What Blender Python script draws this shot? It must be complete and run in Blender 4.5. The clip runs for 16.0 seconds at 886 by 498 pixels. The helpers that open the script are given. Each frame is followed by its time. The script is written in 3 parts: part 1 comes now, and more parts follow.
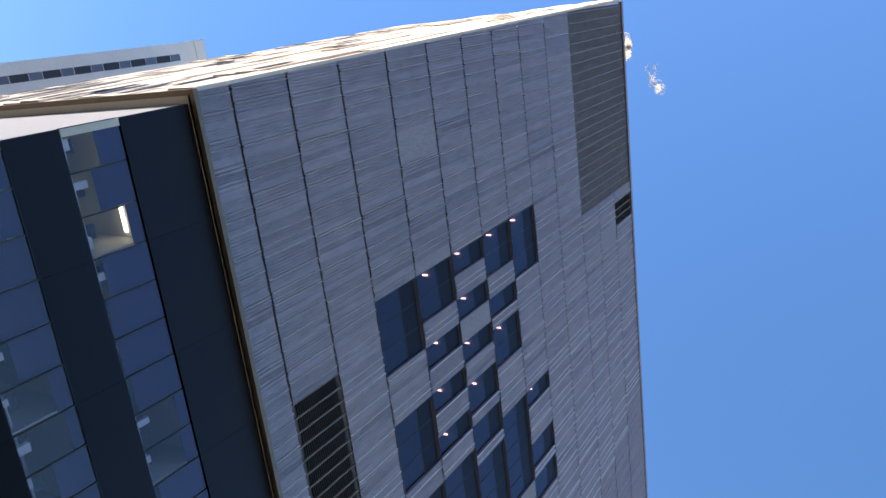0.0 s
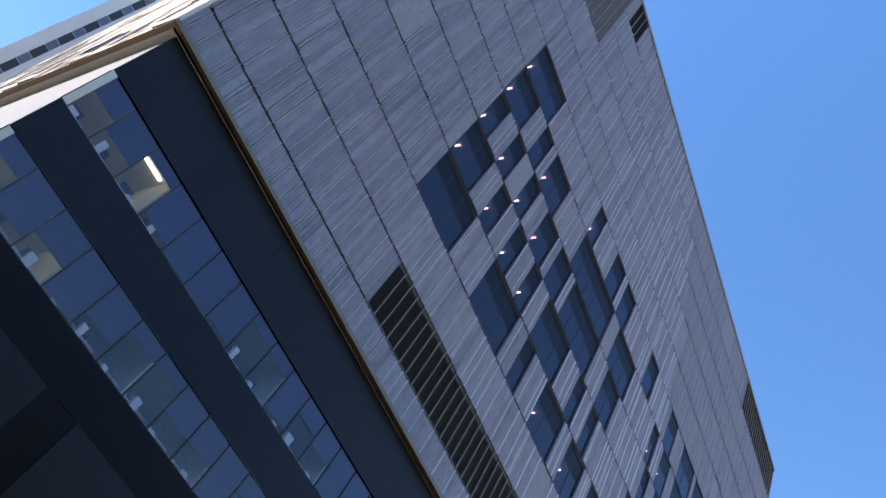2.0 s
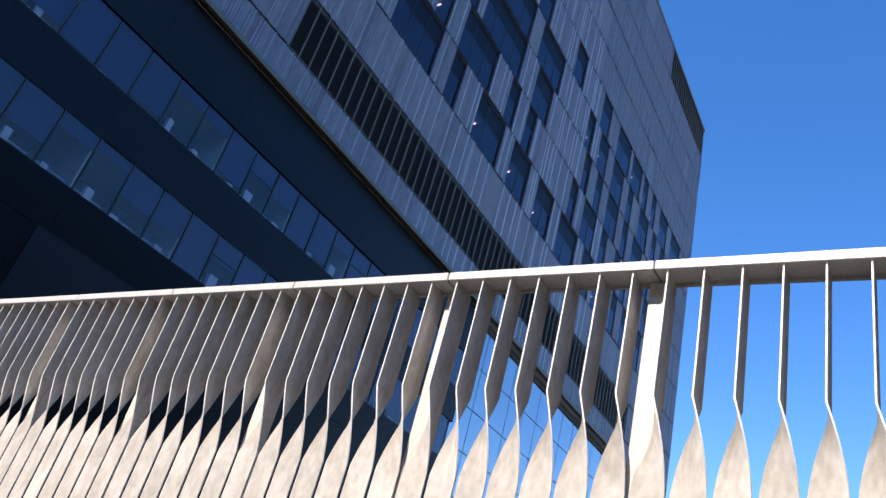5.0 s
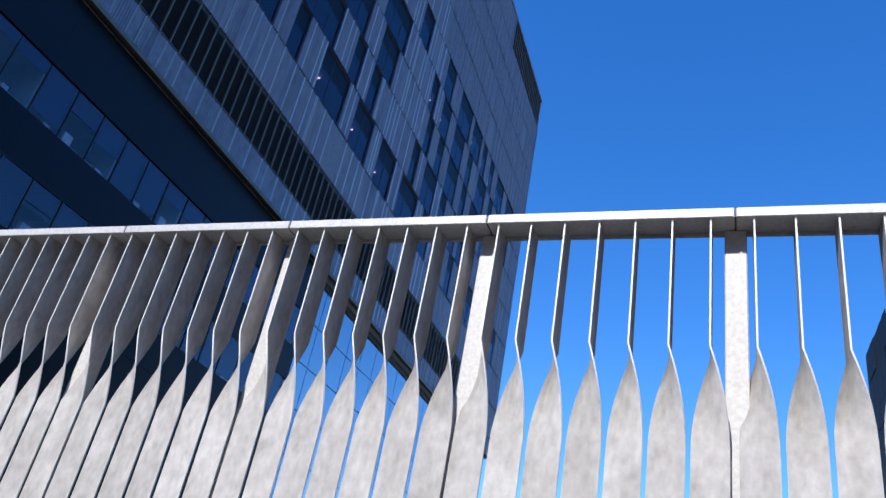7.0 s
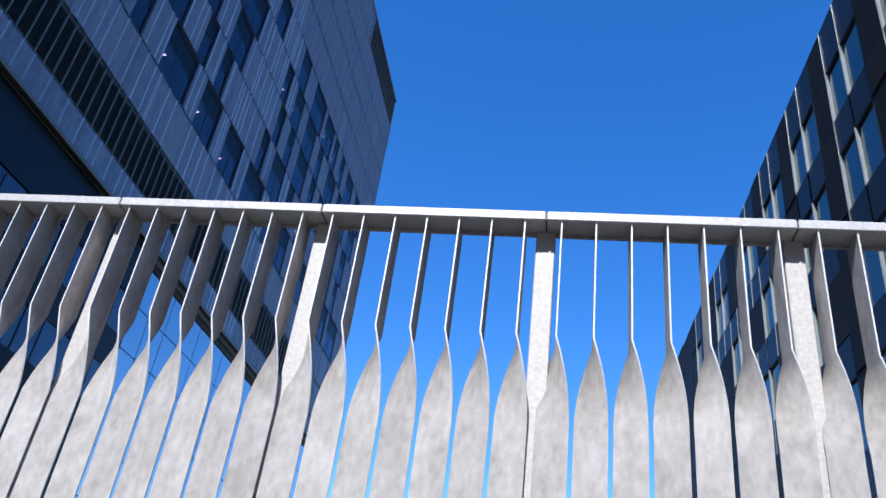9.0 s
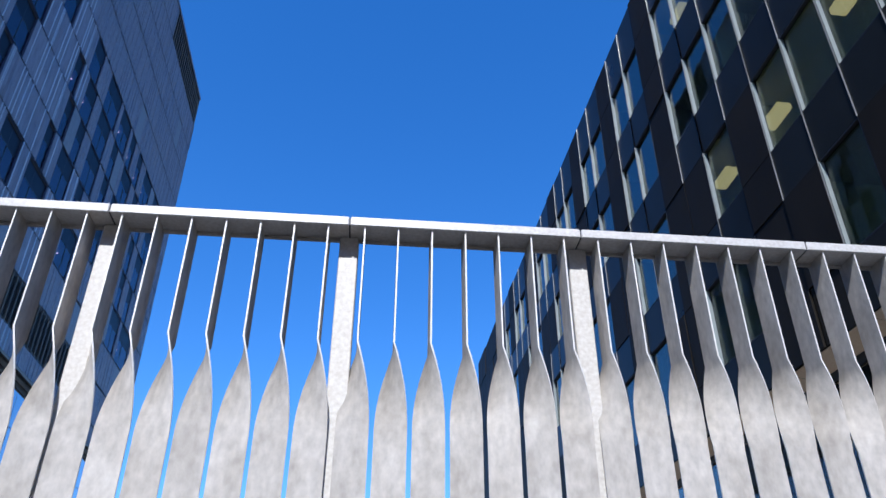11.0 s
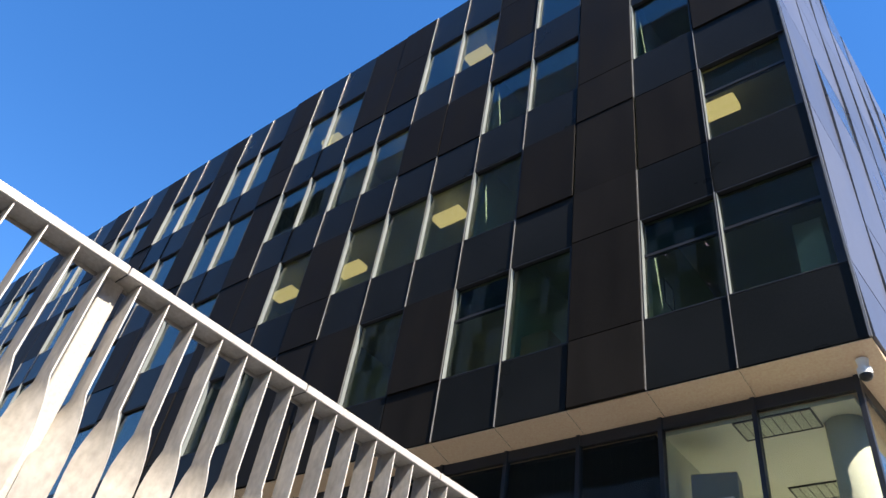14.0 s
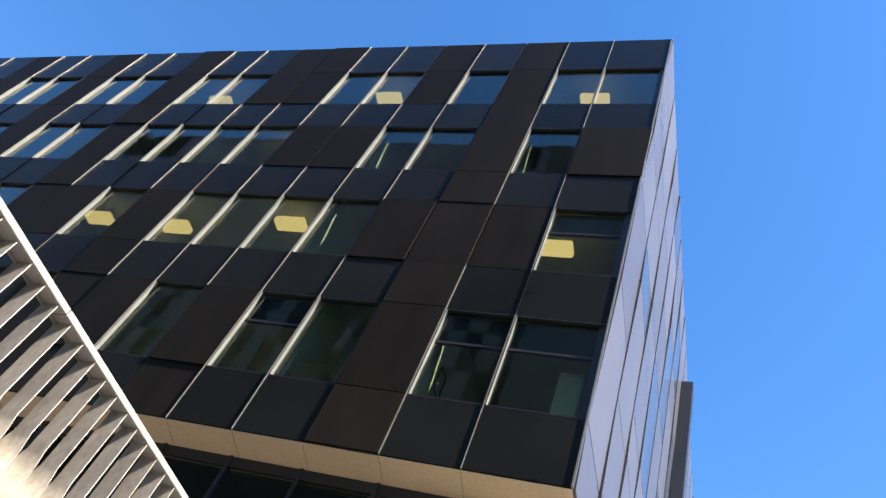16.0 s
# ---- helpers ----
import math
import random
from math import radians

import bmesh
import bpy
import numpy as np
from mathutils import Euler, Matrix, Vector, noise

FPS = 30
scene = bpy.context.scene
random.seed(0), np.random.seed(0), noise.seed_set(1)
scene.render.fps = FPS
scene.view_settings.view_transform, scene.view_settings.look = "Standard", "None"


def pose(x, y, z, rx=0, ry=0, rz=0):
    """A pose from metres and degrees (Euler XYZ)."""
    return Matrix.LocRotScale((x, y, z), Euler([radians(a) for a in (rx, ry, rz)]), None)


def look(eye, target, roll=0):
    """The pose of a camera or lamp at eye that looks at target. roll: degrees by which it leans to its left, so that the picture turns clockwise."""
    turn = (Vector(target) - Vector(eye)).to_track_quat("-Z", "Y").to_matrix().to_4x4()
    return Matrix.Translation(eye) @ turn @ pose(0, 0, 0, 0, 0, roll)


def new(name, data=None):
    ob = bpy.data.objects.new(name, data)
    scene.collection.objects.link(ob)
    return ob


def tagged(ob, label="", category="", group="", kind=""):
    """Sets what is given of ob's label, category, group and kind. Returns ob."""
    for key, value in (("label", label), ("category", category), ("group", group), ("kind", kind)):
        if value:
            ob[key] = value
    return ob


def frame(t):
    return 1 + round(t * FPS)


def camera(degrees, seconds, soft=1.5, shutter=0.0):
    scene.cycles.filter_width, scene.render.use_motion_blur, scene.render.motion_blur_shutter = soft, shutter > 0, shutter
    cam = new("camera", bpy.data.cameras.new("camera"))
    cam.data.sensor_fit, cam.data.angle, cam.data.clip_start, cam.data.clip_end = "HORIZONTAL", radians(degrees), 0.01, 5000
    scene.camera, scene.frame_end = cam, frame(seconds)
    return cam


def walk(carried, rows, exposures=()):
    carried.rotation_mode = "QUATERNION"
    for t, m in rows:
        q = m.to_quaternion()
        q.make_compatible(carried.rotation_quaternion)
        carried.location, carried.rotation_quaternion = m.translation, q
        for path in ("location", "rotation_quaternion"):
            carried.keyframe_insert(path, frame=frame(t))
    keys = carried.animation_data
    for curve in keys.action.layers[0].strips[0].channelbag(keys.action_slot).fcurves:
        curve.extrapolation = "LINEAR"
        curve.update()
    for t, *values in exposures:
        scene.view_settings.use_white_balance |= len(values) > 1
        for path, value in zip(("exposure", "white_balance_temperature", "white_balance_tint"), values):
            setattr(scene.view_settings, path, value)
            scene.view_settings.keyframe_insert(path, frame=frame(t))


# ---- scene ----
cam = camera(60.4, 16.0)
PATH = [
    (0.0, pose(0.781, -2.134, 1.953, 159.07, -30.98, 9.31)),
    (0.5, pose(0.738, -2.109, 1.924, 155.16, -30.16, 12.99)),
    (1.0, pose(0.676, -2.009, 1.943, 150.57, -29.01, 17.57)),
    (1.5, pose(0.618, -1.886, 1.978, 146.21, -27.66, 21.94)),
    (2.0, pose(0.583, -1.817, 1.977, 141.56, -26.06, 26.24)),
    (2.5, pose(0.576, -1.896, 1.840, 136.85, -24.11, 30.02)),
    (3.0, pose(0.585, -2.006, 1.661, 131.54, -22.07, 32.26)),
    (3.5, pose(0.586, -2.014, 1.654, 126.53, -19.84, 33.58)),
    (4.0, pose(0.584, -2.006, 1.657, 123.00, -17.78, 33.67)),
    (4.2, pose(0.588, -2.000, 1.657, 121.89, -16.97, 33.44)),
    (6.5, pose(0.607, -2.036, 1.604, 118.80, -10.75, 21.76)),
    (7.0, pose(0.628, -2.048, 1.584, 119.06, -10.00, 18.79)),
    (7.5, pose(0.656, -2.072, 1.558, 119.40, -9.33, 15.75)),
    (8.0, pose(0.683, -2.098, 1.534, 119.75, -8.83, 12.67)),
    (10.5, pose(0.726, -2.140, 1.492, 121.45, -2.01, -1.64)),
    (11.0, pose(0.732, -2.134, 1.499, 121.87, -0.14, -5.45)),
    (11.5, pose(0.731, -2.124, 1.503, 122.96, 0.52, -10.55)),
    (12.0, pose(0.726, -2.146, 1.488, 124.22, 0.47, -16.67)),
    (12.5, pose(0.731, -2.146, 1.495, 125.54, -0.39, -23.81)),
    (13.0, pose(0.738, -2.125, 1.509, 127.13, -2.26, -32.19)),
    (13.5, pose(0.728, -2.142, 1.501, 129.08, -4.96, -41.34)),
    (14.0, pose(0.710, -2.188, 1.482, 131.26, -7.95, -50.40)),
    (14.5, pose(0.661, -2.294, 1.427, 133.52, -10.73, -58.40)),
    (15.0, pose(0.546, -2.465, 1.307, 136.17, -13.75, -66.72)),
    (15.5, pose(0.446, -2.620, 1.210, 138.96, -16.72, -74.44)),
    (16.0, pose(0.396, -2.697, 1.163, 140.59, -18.06, -78.58)),
]
walk(cam, PATH, exposures=[(0.0, 1.38, 9500, 17), (2.5, 1.56, 9200, 17), (3.4, 1.50, 8400, 16), (4.2, 1.22, 7500, 15), (6.3, 0.5, 5600, 11), (11.0, 0.45, 5450, 11), (12.5, 0.6, 5750, 11), (14.0, 1.05, 6800, 10), (16.0, 1.3, 7500, 10)])

# ---- world and sun ----
SUN_AZ, SUN_EL = radians(192.0), radians(49.0)   # azimuth from +y, clockwise
world = bpy.data.worlds.new("sky")
scene.world = world
world.use_nodes = True
wn, wl = world.node_tree.nodes, world.node_tree.links
wn.clear()
sky = wn.new("ShaderNodeTexSky")
sky.sky_type = "NISHITA"
sky.sun_disc = False
sky.sun_elevation, sky.sun_rotation = SUN_EL, SUN_AZ
sky.altitude, sky.air_density, sky.dust_density, sky.ozone_density = 100, 1.0, 0.1, 2.5
bg = wn.new("ShaderNodeBackground")
bg.inputs["Strength"].default_value = 0.13
wo = wn.new("ShaderNodeOutputWorld")
tone = wn.new("ShaderNodeHueSaturation")
tone.inputs["Hue"].default_value, tone.inputs["Saturation"].default_value, tone.inputs["Value"].default_value = 0.507, 1.31, 1.22
wl.new(sky.outputs[0], tone.inputs["Color"])
wl.new(tone.outputs[0], bg.inputs[0])
wl.new(bg.outputs[0], wo.inputs[0])
sun_dir = Vector((math.sin(SUN_AZ) * math.cos(SUN_EL), math.cos(SUN_AZ) * math.cos(SUN_EL), math.sin(SUN_EL)))
sun = new("sun", bpy.data.lights.new("sun", "SUN"))
sun.data.energy, sun.data.angle, sun.data.color = 5.0, radians(0.5), (1.0, 0.93, 0.83)
sun.matrix_world = look(sun_dir * 60, (0, 0, 0))


# ---- materials ----
def material(name, base, rough=0.5, metal=0.0, second=None, scale=3.0, fine=60.0, mix=0.5, bump=0.05, spec=0.5, vary=0.0, stretch=(1, 1, 1)):
    """A surface with a broad stain, a fine grain and a little relief, in object space; vary shifts each piece's value."""
    m = bpy.data.materials.new(name)
    m.use_nodes = True
    n, l = m.node_tree.nodes, m.node_tree.links
    p = n["Principled BSDF"]
    tc = n.new("ShaderNodeTexCoord")
    info = n.new("ShaderNodeObjectInfo")
    off = n.new("ShaderNodeVectorMath")
    off.operation = "MULTIPLY_ADD"
    off.inputs[1].default_value = stretch
    l.new(tc.outputs["Object"], off.inputs[0])
    sc = n.new("ShaderNodeVectorMath")
    sc.operation = "SCALE"
    sc.inputs[0].default_value = (37, 19, 23)
    l.new(info.outputs["Random"], sc.inputs["Scale"])
    l.new(sc.outputs[0], off.inputs[2])
    big, small = n.new("ShaderNodeTexNoise"), n.new("ShaderNodeTexNoise")
    for tex, s, d in ((big, scale, 5.0), (small, fine, 3.0)):
        tex.inputs["Scale"].default_value, tex.inputs["Detail"].default_value = s, d
        l.new(off.outputs[0], tex.inputs["Vector"])
    ramp = n.new("ShaderNodeValToRGB")
    ramp.color_ramp.elements[0].position, ramp.color_ramp.elements[1].position = 0.5 - mix / 2, 0.5 + mix / 2
    ramp.color_ramp.elements[0].color = (*base, 1)
    ramp.color_ramp.elements[1].color = (*(second or [c * 1.25 for c in base]), 1)
    l.new(big.outputs["Fac"], ramp.inputs[0])
    grain = n.new("ShaderNodeMixRGB")
    grain.blend_type = "OVERLAY"
    grain.inputs[0].default_value = 0.35
    l.new(ramp.outputs[0], grain.inputs[1])
    l.new(small.outputs["Fac"], grain.inputs[2])
    hsv = n.new("ShaderNodeHueSaturation")
    val = n.new("ShaderNodeMapRange")
    val.inputs["To Min"].default_value, val.inputs["To Max"].default_value = 1 - vary, 1 + vary
    l.new(info.outputs["Random"], val.inputs["Value"])
    l.new(val.outputs[0], hsv.inputs["Value"])
    l.new(grain.outputs[0], hsv.inputs["Color"])
    l.new(hsv.outputs[0], p.inputs["Base Color"])
    rr = n.new("ShaderNodeMapRange")
    rr.inputs["To Min"].default_value, rr.inputs["To Max"].default_value = max(rough - 0.1, 0.02), min(rough + 0.12, 1)
    l.new(big.outputs["Fac"], rr.inputs["Value"])
    l.new(rr.outputs[0], p.inputs["Roughness"])
    p.inputs["Metallic"].default_value, p.inputs["Specular IOR Level"].default_value = metal, spec
    if bump:
        b = n.new("ShaderNodeBump")
        b.inputs["Strength"].default_value, b.inputs["Distance"].default_value = bump, 0.02
        l.new(small.outputs["Fac"], b.inputs["Height"])
        l.new(b.outputs[0], p.inputs["Normal"])
    return m


def glass(name, tint, mirror=1.0, rough=0.01, f0=0.05):
    """Thin tinted pane: clear through, with a reflection that grows towards grazing."""
    m = bpy.data.materials.new(name)
    m.use_nodes = True
    n, l = m.node_tree.nodes, m.node_tree.links
    n.clear()
    out, mx = n.new("ShaderNodeOutputMaterial"), n.new("ShaderNodeMixShader")
    clear, shine = n.new("ShaderNodeBsdfTransparent"), n.new("ShaderNodeBsdfGlossy")
    clear.inputs[0].default_value = (*tint, 1)
    shine.inputs["Color"].default_value = (mirror, mirror, mirror, 1)
    shine.inputs["Roughness"].default_value = rough
    lw, pw, mr = n.new("ShaderNodeLayerWeight"), n.new("ShaderNodeMath"), n.new("ShaderNodeMapRange")
    lw.inputs["Blend"].default_value = 0.5
    pw.operation = "POWER"
    pw.inputs[1].default_value = 4.0
    mr.inputs["To Min"].default_value, mr.inputs["To Max"].default_value = f0, 1.0
    wave, tc, b = n.new("ShaderNodeTexNoise"), n.new("ShaderNodeTexCoord"), n.new("ShaderNodeBump")
    wave.inputs["Scale"].default_value = 0.8
    b.inputs["Strength"].default_value, b.inputs["Distance"].default_value = 0.05, 0.05
    l.new(tc.outputs["Object"], wave.inputs["Vector"])
    l.new(wave.outputs["Fac"], b.inputs["Height"])
    l.new(b.outputs[0], shine.inputs["Normal"])
    l.new(lw.outputs["Facing"], pw.inputs[0])
    l.new(pw.outputs[0], mr.inputs["Value"])
    l.new(mr.outputs[0], mx.inputs[0])
    l.new(clear.outputs[0], mx.inputs[1])
    l.new(shine.outputs[0], mx.inputs[2])
    l.new(mx.outputs[0], out.inputs[0])
    return m


def glow(name, colour, strength):
    m = bpy.data.materials.new(name)
    m.use_nodes = True
    n, l = m.node_tree.nodes, m.node_tree.links
    n.clear()
    e, out = n.new("ShaderNodeEmission"), n.new("ShaderNodeOutputMaterial")
    e.inputs[0].default_value, e.inputs[1].default_value = (*colour, 1), strength
    l.new(e.outputs[0], out.inputs[0])
    return m


STEEL = material("galvanised_steel", (0.39, 0.35, 0.30), 0.66, 0.10, (0.55, 0.505, 0.449), 11.0, 45.0, 0.45, 0.02, 0.28, vary=0.07, stretch=(1, 1, 0.6))
LIT_EDGE = material("sunlit_edge_steel", (0.66, 0.62, 0.57), 0.5, 0.1, (0.74, 0.70, 0.65), 8.0, 60.0, 0.5, 0.01)
RAILTOP = material("rail_steel", (0.55, 0.515, 0.47), 0.45, 0.1, (0.62, 0.585, 0.54), 6.0, 80.0, 0.5, 0.04)
POSTPAINT = material("post_steel", (0.56, 0.52, 0.465), 0.55, 0.05, (0.60, 0.56, 0.505), 7.0, 80.0, 0.5, 0.008)
# lighter copy of the cladding that paints light on the fold slopes
LITFOLD = material("lit_slope_aluminium", (0.43, 0.42, 0.435), 0.4, 0.4, (0.49, 0.48, 0.495), 0.8, 20.0, 0.5, 0.0)
CLAD = material("ribbed_aluminium", (0.205, 0.188, 0.212), 0.42, 0.3, (0.243, 0.226, 0.252), 0.5, 3.0, 0.6, 0.0, vary=0.06)
CLADFLAT = material("flat_aluminium", (0.19, 0.19, 0.205), 0.5, 0.3, (0.215, 0.215, 0.23), 0.5, 12.0, 0.6, 0.01, vary=0.04)
JOINT = material("dark_joint", (0.05, 0.05, 0.055), 0.6)
LOUVRE = material("black_louvre", (0.02, 0.018, 0.016), 0.5)
LOUVREBAR = material("louvre_bar", (0.16, 0.14, 0.12), 0.5, 0.4)
PLANT = material("plant_screen", (0.20, 0.20, 0.21), 0.5, 0.4, (0.25, 0.25, 0.26), 1.0, 10.0)
BRONZE = material("bronze_trim", (0.16, 0.12, 0.08), 0.45, 0.5, (0.22, 0.17, 0.12))
NAVY = material("navy_panel", (0.0075, 0.0105, 0.016), 0.42, 0.0, (0.010, 0.0135, 0.020), 0.4, 30.0, 0.5, 0.01, 0.2, vary=0.06)
BLACKW = material("black_panel", (0.006, 0.006, 0.007), 0.35, 0.0, (0.008, 0.008, 0.009), 0.4, 30.0, 0.5, 0.01, 0.15)
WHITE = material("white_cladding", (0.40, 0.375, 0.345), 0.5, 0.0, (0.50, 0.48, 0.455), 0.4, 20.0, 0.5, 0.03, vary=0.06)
SOFFIT = material("beige_soffit", (0.74, 0.55, 0.36), 0.6, 0.0, (0.80, 0.61, 0.42), 0.8, 30.0, 0.5, 0.02)
PALESOFFIT = material("pale_soffit", (0.66, 0.63, 0.56), 0.6, 0.0, (0.72, 0.69, 0.62), 0.8, 30.0, 0.5, 0.02)
# white cladding with the base wall's bluish shade put into the colour
ENDWALL = material("shaded_white_cladding", (0.20, 0.218, 0.245), 0.5, 0.0, (0.23, 0.25, 0.275), 0.4, 20.0, 0.5, 0.03)
SLAB = material("floor_slab", (0.10, 0.09, 0.09), 0.8)
INSIDE = material("inside_violet", (0.22, 0.18, 0.28), 0.9)
CREAM = material("cream_plaster", (0.56, 0.56, 0.47), 0.8, 0.0, (0.63, 0.63, 0.54), 1.0, 30.0, 0.5, 0.01)
DIM = material("office_plaster", (0.40, 0.42, 0.34), 0.8, 0.0, (0.46, 0.48, 0.39), 1.0, 30.0, 0.5, 0.01)
PALEGREEN = material("pale_green_plaster", (0.46, 0.52, 0.43), 0.8, 0.0, (0.52, 0.58, 0.49), 1.0, 30.0, 0.5, 0.01)
BLIND = material("navy_blind", (0.045, 0.055, 0.15), 0.8, 0.0, (0.052, 0.064, 0.17), 1.5, 60.0, 0.5, 0.02, vary=0.1)
SOLAR = material("brown_black_panel", (0.0135, 0.0116, 0.0095), 0.5, 0.0, (0.022, 0.0188, 0.0155), 2.2, 140.0, 0.55, 0.03, 0.06, vary=0.13, stretch=(1, 1, 0.3))
SPANDREL = material("grey_black_glass", (0.0105, 0.0118, 0.0118), 0.3, 0.0, (0.016, 0.017, 0.017), 0.7, 60.0, 0.5, 0.0, 0.13, vary=0.2)
SILVER = material("silver_edge", (0.22, 0.22, 0.215), 0.4, 0.4)
REVEAL = material("window_reveal", (0.045, 0.048, 0.085), 0.5)
JAMB = material("white_jamb", (0.20, 0.22, 0.21), 0.5)
SOUTHP = material("pale_glass_panel", (0.13, 0.127, 0.145), 0.30, 0.0, (0.162, 0.16, 0.18), 0.5, 40.0, 0.5, 0.0, vary=0.12)
SOUTHB = material("blue_glass_panel", (0.09, 0.115, 0.165), 0.16, 0.0, (0.11, 0.135, 0.19), 0.5, 40.0, 0.5, 0.0, vary=0.15)
CHAR = material("charcoal_metal", (0.03, 0.032, 0.038), 0.45, 0.3)
ASPHALT = material("asphalt", (0.05, 0.05, 0.05), 0.9, 0.0, (0.065, 0.063, 0.06), 0.6, 80.0, 0.6, 0.2)
PAVING = material("grey_paving", (0.17, 0.165, 0.155), 0.85, 0.0, (0.22, 0.21, 0.195), 0.8, 60.0, 0.6, 0.1)
CONCRETE = material("concrete", (0.24, 0.245, 0.25), 0.85, 0.0, (0.29, 0.295, 0.30), 1.2, 50.0, 0.6, 0.1)
WOODBOX = material("cardboard", (0.36, 0.26, 0.15), 0.8)
WHITEPLASTIC = material("white_plastic", (0.75, 0.75, 0.74), 0.35, 0.0, None, 3.0, 60.0, 0.5, 0.0)
DARKPLASTIC = material("dark_plastic", (0.02, 0.02, 0.022), 0.3, 0.0, None, 3.0, 60.0, 0.5, 0.0)
GLASS_T = glass("tower_glass", (0.74, 0.60, 0.78), 0.55, 0.01, 0.09)
GLASS_B = glass("ribbon_glass", (0.78, 0.80, 0.84), 0.8, 0.01, 0.05)
GLASS_R = glass("office_glass", (0.62, 0.70, 0.63), 0.75, 0.01, 0.065)
GLASS_G = glass("shopfront_glass", (0.88, 0.90, 0.86), 0.9, 0.01, 0.04)
GLASS_C = glass("curtain_glass", (0.30, 0.38, 0.55), 0.95, 0.02, 0.5)
PALECONC = material("pale_concrete", (0.55, 0.57, 0.60), 0.85, 0.0, (0.62, 0.64, 0.67), 0.3, 8.0, 0.6, 0.05)
PATCH = material("dark_grey_patch", (0.011, 0.0125, 0.016), 0.4, 0.0, (0.013, 0.0145, 0.018), 0.6, 30.0, 0.5, 0.01, 0.3)
STRIP = glow("office_strip", (0.94, 1.0, 0.86), 4.0)
ROOMFILL = glow("office_fill", (0.94, 1.0, 0.82), 1.5)
LAMP = glow("strip_light", (0.95, 1.0, 0.80), 2.0)
WARM = glow("warm_diffuser", (1.0, 0.68, 0.32), 0.72)
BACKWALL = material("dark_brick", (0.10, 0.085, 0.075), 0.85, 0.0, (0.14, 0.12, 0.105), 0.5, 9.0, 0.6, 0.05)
UPPERSHADE = material("navy_upper_shade", (0.0065, 0.0085, 0.015), 0.4, 0.0, (0.008, 0.0105, 0.019), 0.8, 30.0, 0.5, 0.0, 0.15)


# ---- mesh helpers ----
def box(bm, x0, x1, y0, y1, z0, z1):
    v = [bm.verts.new(p) for p in ((x0, y0, z0), (x1, y0, z0), (x1, y1, z0), (x0, y1, z0), (x0, y0, z1), (x1, y0, z1), (x1, y1, z1), (x0, y1, z1))]
    for f in ((3, 2, 1, 0), (4, 5, 6, 7), (0, 1, 5, 4), (1, 2, 6, 5), (2, 3, 7, 6), (3, 0, 4, 7)):
        bm.faces.new([v[i] for i in f])
    return bm


def boxes(*dims):
    bm = bmesh.new()
    for d in dims:
        box(bm, *d)
    return bm


def ring(x0, x1, z0, z1, y0, y1, t):
    """A rectangular frame of one piece, open in the middle."""
    bm = bmesh.new()
    loops = []
    for y in (y0, y1):
        for a, b, c, d in ((x0, x1, z0, z1), (x0 + t, x1 - t, z0 + t, z1 - t)):
            loops.append([bm.verts.new(p) for p in ((a, y, c), (b, y, c), (b, y, d), (a, y, d))])
    of, inf, ob_, ib = loops
    for p, q in ((of, inf), (inf, ib), (ib, ob_), (ob_, of)):
        for i in range(4):
            bm.faces.new((p[i], p[(i + 1) % 4], q[(i + 1) % 4], q[i]))
    return bm


def soften(bm, width=0.004, segments=1):
    bmesh.ops.bevel(bm, geom=bm.edges[:], offset=width, segments=segments, affect="EDGES", clamp_overlap=True)
    return bm


def data(name, bm, mat, smooth=False):
    me = bpy.data.meshes.new(name)
    bmesh.ops.recalc_face_normals(bm, faces=bm.faces[:])
    bm.to_mesh(me)
    bm.free()
    me.materials.append(mat)
    if smooth:
        for f in me.polygons:
            f.use_smooth = True
    return me


def part(name, bm, mat, parent, label="", at=None, scale=None):
    me = bm if isinstance(bm, bpy.types.Mesh) else data(name, bm, mat)
    ob = new(name, me)
    ob.parent = parent
    if at is not None:
        ob.location = at
    if scale is not None:
        ob.scale = scale
    if label:
        ob["label"] = label
    return ob


def thing(name, m, label, category, group="", kind=""):
    ob = new(name)
    ob.matrix_world = m
    ob.empty_display_size = 0.2
    return tagged(ob, label, category, group, kind)


def solid(name, bm, mat, label, category="", kind="", m=None, group=""):
    ob = new(name, data(name, bm, mat))
    if m is not None:
        ob.matrix_world = m
    return tagged(ob, label, category, group, kind)


# ---- ground ----
solid("ground", boxes((-900, 900, -900, 900, -0.4, 0.0)), ASPHALT, "grey asphalt ground reaching the horizon", "ground", "structure")
solid("pavement", boxes((4.5, 40, -30, 60, 0.0, 0.12)), PAVING, "grey paved forecourt beside the dark block", "pavement", "structure")

# unseen wall behind the camera, added to block low sky and deepen shadows
solid("wall_south", boxes((-70, 60, -32.5, -32, 0, 25)), BACKWALL, "unseen plain dark wall added to block low southern sky", "wall", "structure")

# ---- railing of twisted flat bars ----
Z_RAIL, SEAM = 2.904, 0.785
SEAMS = [-2.438 + 0.781 * i for i in range(-8, 0)] + [-2.438, -1.657, -0.891, -0.138, 0.622, 1.390, 2.176, 2.966] + [2.966 + 0.795 * i for i in range(1, 7)]
R_LOW = Z_RAIL - 0.034                           # underside of the top rail


